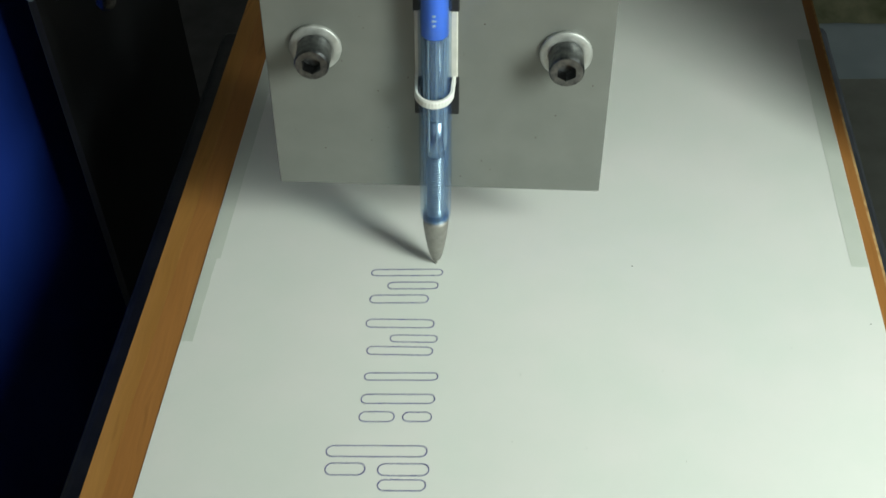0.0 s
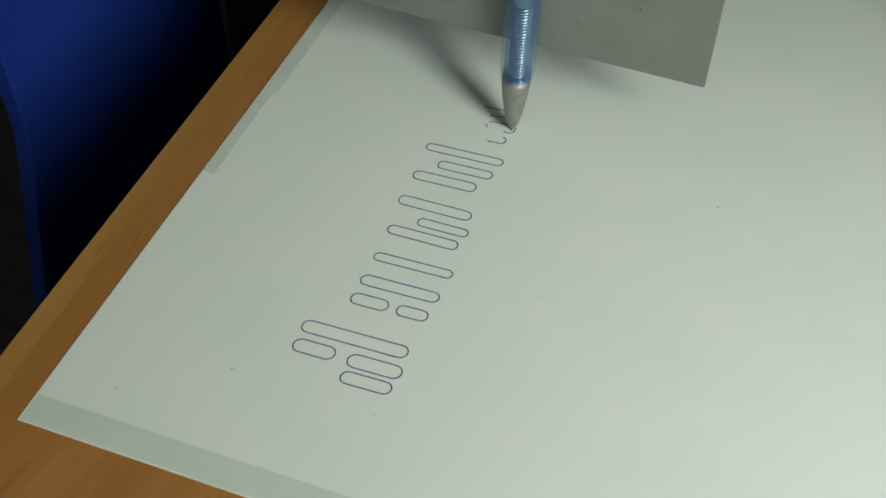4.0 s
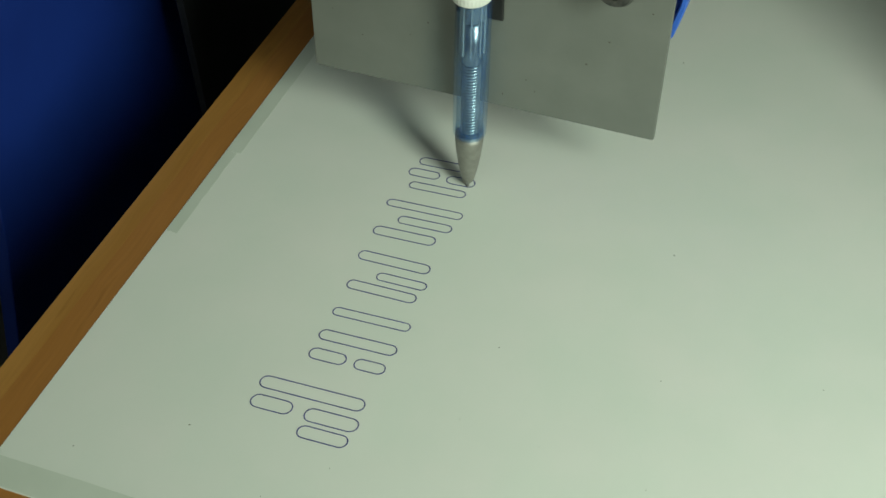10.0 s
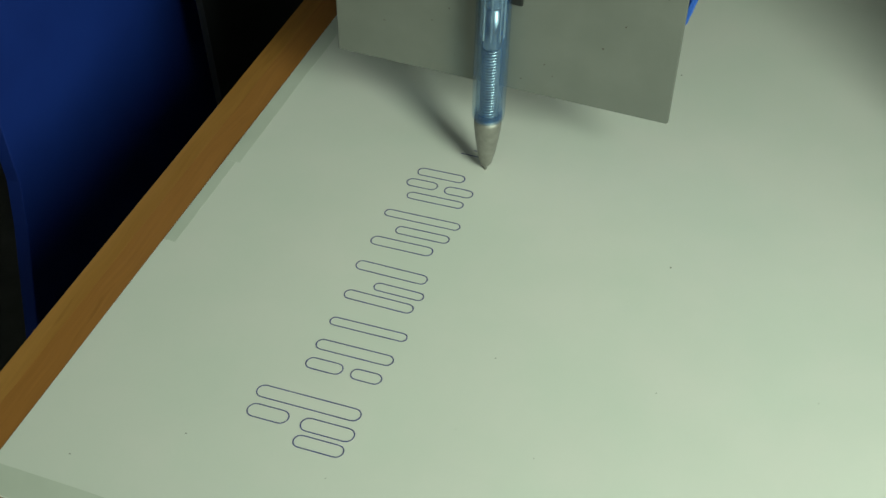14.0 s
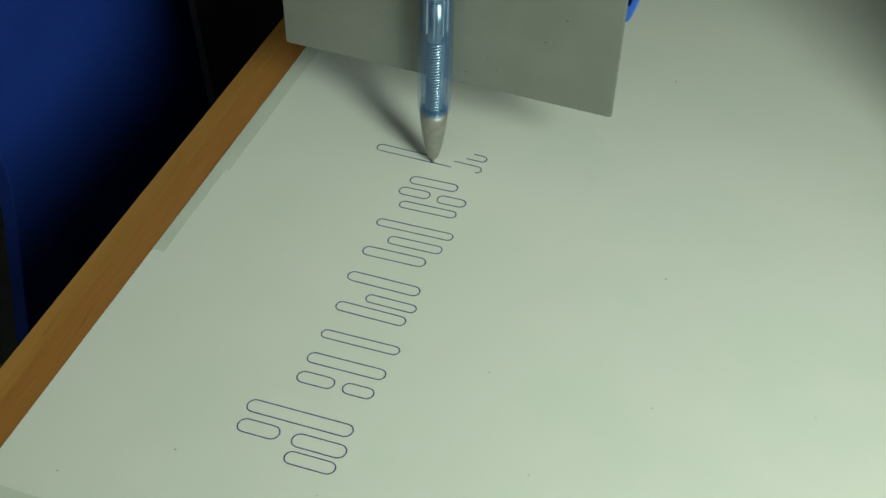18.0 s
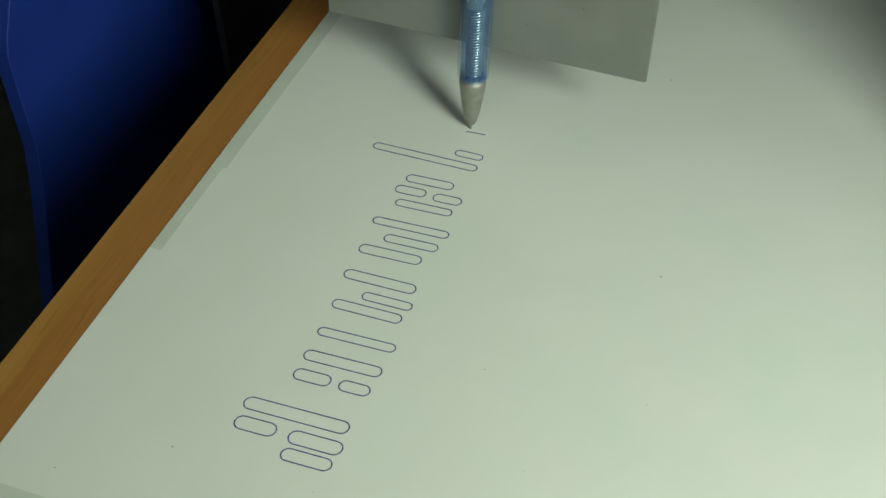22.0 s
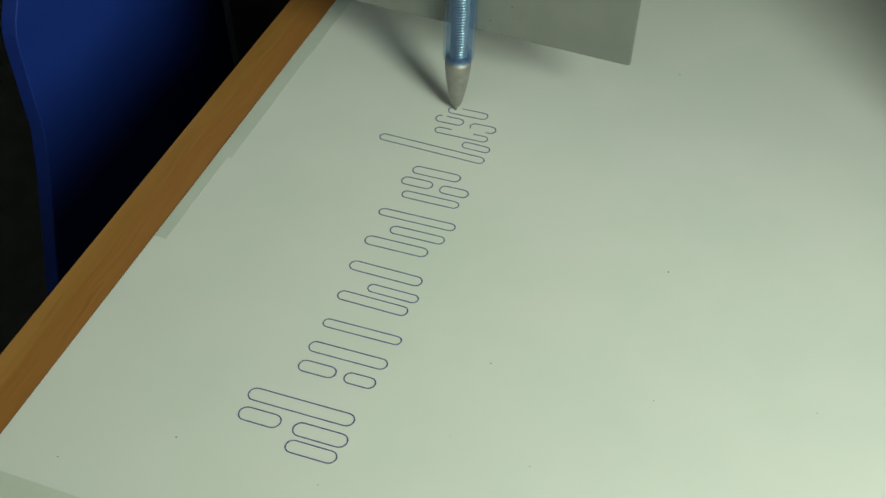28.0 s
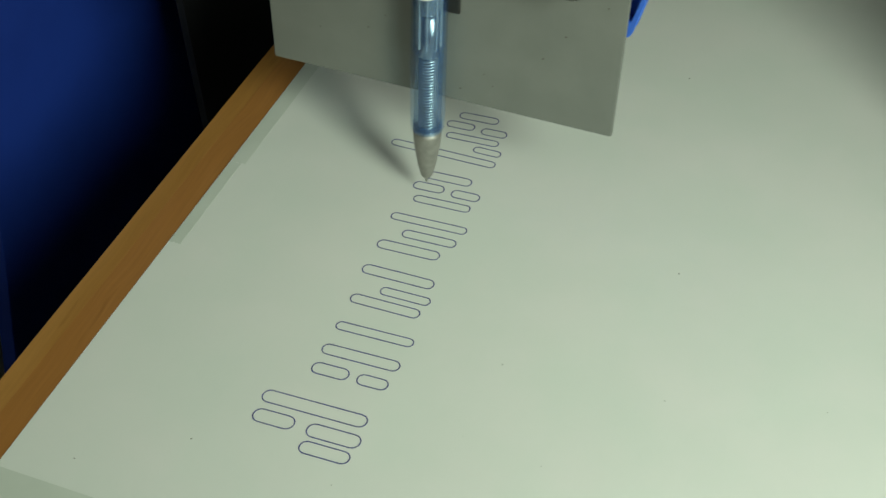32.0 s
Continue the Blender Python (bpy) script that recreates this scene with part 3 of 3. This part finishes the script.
# nylon tie: from the plate round the front of the pen and back, with fine teeth across it
tie = bmesh.new()
run = [(-0.0054, FRONT - 0.0001), (-0.0053, 0.004), (-0.0052, 0.002)]
run += [(0.0051 * math.cos(a), 0.0051 * math.sin(a)) for a in (math.pi + math.pi * k / 36 for k in range(37))]
run += [(0.0052, 0.002), (0.0053, 0.004), (0.0054, FRONT - 0.0001)]
loop = []
for i, (x, y) in enumerate(run):
    (ax, ay), (bx, by) = run[max(i - 1, 0)], run[min(i + 1, len(run) - 1)]
    d = Vector((bx - ax, by - ay)).normalized()
    tooth = 0.00006 if i % 2 else 0.0
    rise = 0.0660 + 0.16 * (y + 0.0055)
    loop.append([tie.verts.new((x + d.y * w, y - d.x * w, rise + h)) for w, h in ((-0.0004, -0.0013), (0.0002 + tooth, -0.0013), (0.0005 + tooth, -0.0008), (0.0005 + tooth, 0.0008), (0.0002 + tooth, 0.0013), (-0.0004, 0.0013))])
for a, b in zip(loop, loop[1:]):
    for k in range(6):
        tie.faces.new((a[k], a[(k + 1) % 6], b[(k + 1) % 6], b[k]))
tie.faces.new(loop[0]), tie.faces.new(loop[-1][::-1])
part("cable_tie", tie, WHITE_TIE, carriage, "white nylon cable tie")

# carriage body and blue bracket behind the plate
part("slider_block", box(-0.040, 0.0195, BACK, 0.034, 0.080, 0.145, 0.001), RAIL, carriage, "dark slider block")
bracket = part("bracket", outline_prism([(0.0300, 0.0402), (0.0464, 0.0407), (0.0476, 0.0427), (0.0497, 0.0522), (0.0500, 0.0582), (0.0497, 0.0722), (0.0494, 0.1200), (0.0300, 0.1200)], 0.0350, 0.0380, 0.0003), BLUE_PART, carriage, "blue plastic side bracket")
part("bracket_rim", outline_prism([(0.0302, 0.0404), (0.0463, 0.0409), (0.0474, 0.0428), (0.0495, 0.0523), (0.0498, 0.0583), (0.0495, 0.0723), (0.0492, 0.1198), (0.0480, 0.1198), (0.0484, 0.0587), (0.0480, 0.0532), (0.0463, 0.0462), (0.0302, 0.0454)], 0.0310, 0.03495, 0.0003), BLUE_PART, bracket)
part("bracket_arm", box(0.020, 0.0415, BACK, 0.0349, 0.1050, 0.1300, 0.001), BLUE_PART, carriage, "blue plastic arm")

# gantry that slides along the board: cross beam, black inner plate, blue side plate
gantry = thing("plotter_gantry", "dark plotter gantry with a tall blue plastic side plate", "machine frame")
part("beam", box(-0.0705, 0.200, 0.0345, 0.0700, 0.112, 0.170, 0.002), RAIL, gantry)
for z in (0.124, 0.156):
    part("guide_rod", box(-0.0705, 0.198, 0.0700, 0.0740, z - 0.002, z + 0.002, 0.0008, 1), ALLOY, gantry, "grey guide rod")
part("inner_plate", box(-0.0736, -0.0706, 0.0850, 0.230, -0.30, 0.170), BLACK_PAINT, gantry, "black inner side plate")
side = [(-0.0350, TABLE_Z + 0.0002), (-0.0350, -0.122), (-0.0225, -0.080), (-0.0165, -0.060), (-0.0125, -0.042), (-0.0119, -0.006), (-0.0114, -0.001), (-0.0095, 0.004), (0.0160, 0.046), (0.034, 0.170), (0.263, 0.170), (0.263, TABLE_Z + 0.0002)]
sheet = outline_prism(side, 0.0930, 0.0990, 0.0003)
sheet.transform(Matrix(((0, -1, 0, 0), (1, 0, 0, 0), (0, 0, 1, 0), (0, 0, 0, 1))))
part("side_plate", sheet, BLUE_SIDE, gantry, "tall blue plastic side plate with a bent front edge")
part("cross_bar", box(-0.0929, -0.0737, 0.100, 0.200, 0.120, 0.160, 0.001), RAIL, gantry)
part("screw_block", box(-0.0711, -0.0359, 0.0607, 0.0753, 0.0640, 0.080, 0.001), ALLOY, gantry, "grey alloy block")
part("block_arm", box(-0.0671, -0.0399, 0.0647, 0.0713, 0.0801, 0.1119, 0.001), ALLOY, gantry)
for x, y in ((-0.0631, 0.0667), (-0.0537, 0.0678)):
    part("screw_end", lathe([(0.0, 0.057), (0.0010, 0.057), (0.0013, 0.058), (0.0013, 0.0645), (0.0, 0.0645)], 16, False, pose(x, y, 0)), ALLOY, gantry, "thin zinc screw end")
part("hanging_bolt", lathe([(0.0, 0.0), (0.0026, 0.0), (0.0034, 0.002), (0.0034, 0.009), (0.0018, 0.0095), (0.0018, 0.0205), (0.0, 0.0205)], 20, False, pose(-0.0385, 0.0693, 0.0530, 14, 10, 0)), STEEL, gantry, "dark steel bolt")
# ---- beside the board ----
rail = thing("side_rail", "dark blue-black rail alongside the board", "rail")
part("rail_body", box(0.2165, 0.2360, -0.16, 0.338, -0.075, -0.050, 0.004, 3), RAIL, rail)
for y in (-0.1, 0.2):
    part("rail_foot", box(0.2200, 0.2340, y, y + 0.03, TABLE_Z, -0.0749, 0.0006, 1), RAIL, rail)
# added bar where only darkness shows, cuts low lamp light off the side plate
rail = thing("side_rail", "dark blue-black bar added alongside the board to block light", "rail")
part("rail_body", box(-0.0460, -0.0172, -0.16, 0.338, -0.075, -0.050, 0.004, 3), RAIL, rail)
for y in (-0.1, 0.2):
    part("rail_foot", box(-0.0400, -0.0230, y, y + 0.03, TABLE_Z, -0.0749, 0.0006, 1), RAIL, rail)
tagged(part("grey_mat", box(0.36, 1.0, -0.2, 1.069, TABLE_Z, TABLE_Z + 0.001), MAT), "dull dark grey mat lying on the table", "mat")
tagged(part("folded_sheet", box(0.34, 1.0, 1.0695, 1.25, TABLE_Z, TABLE_Z + 0.0012), SHEET), "smooth blue-grey sheet lying on the table", "sheet")
cloth = bmesh.new()
grid = [[None] * 31 for _ in range(19)]
for j in range(19):
    for i in range(31):
        x, y = 0.32 + 0.7 * i / 30, 1.180 + 0.35 * j / 18
        edge = min(1, j / 2.5, (30 - i) / 3 if i > 26 else 1)
        z = TABLE_Z + 0.005 + edge * (0.022 + 0.026 * noise.noise((x * 18, y * 22, 1)) + 0.010 * noise.noise((x * 50, y * 60, 3)))
        grid[j][i] = cloth.verts.new((x, y + 0.006 * noise.noise((x * 30, 0, 5)), max(z, TABLE_Z + 0.0045)))
for j in range(18):
    for i in range(30):
        cloth.faces.new((grid[j][i], grid[j][i + 1], grid[j + 1][i + 1], grid[j + 1][i]))
lower = {v: cloth.verts.new((v.co.x, v.co.y, v.co.z - 0.0008)) for row in grid for v in row}
for j in range(18):
    for i in range(30):
        cloth.faces.new([lower[v] for v in (grid[j][i], grid[j + 1][i], grid[j + 1][i + 1], grid[j][i + 1])])
tagged(part("crumpled_cloth", cloth, CLOTH, None, "", True), "crumpled olive green cloth heaped on the table", "cloth")

# unseen upright beside the board, placed to shade the paper's upper right
upright = thing("shade_upright", "unseen dark upright plate, placed to shade the paper", "machine frame")
part("side_plate", box(0.250, 0.260, 0.138, 0.40, -0.010, 0.36, 0.002), RAIL, upright)
part("foot_arm", box(0.2601, 0.46, 0.30, 0.34, -0.010, 0.02, 0.002), RAIL, upright)
part("foot_post", box(0.43, 0.46, 0.30, 0.34, TABLE_Z + 0.003, -0.0101, 0.002), RAIL, upright)

def pen_at(t):
    for (t0, *a), (t1, *b) in zip(PEN, PEN[1:]):
        if t0 <= t <= t1:
            f = (t - t0) / (t1 - t0)
            return [p + f * (q - p) for p, q in zip(a, b)]
    return PEN[-1][1:]


def motions():
    walk(carriage, [(t, Matrix.Translation((x, y, z + 0.0001)) @ TILT) for t, x, y, z in PEN])
    walk(gantry, [(t, Matrix.Translation((0, y, 0.0001))) for t, x, y, z in PEN])
    # ink shows once the pen has passed nearest to it
    down, up = pose(0, 0, -0.0012), pose(0, 0, 0)
    for ob, (x, y), start, end in GROWING:
        times = [start + 0.1 * k for k in range(int((end - start) / 0.1))]
        near = [math.hypot(pen_at(t)[0] - x, pen_at(t)[1] - y) for t in times]
        t = next(t for t, d in zip(times, near) if d < min(near) + 0.0008)
        walk(ob, [(0, down), (t, down), (t + 0.2, up), (32.0, up)])


motions()
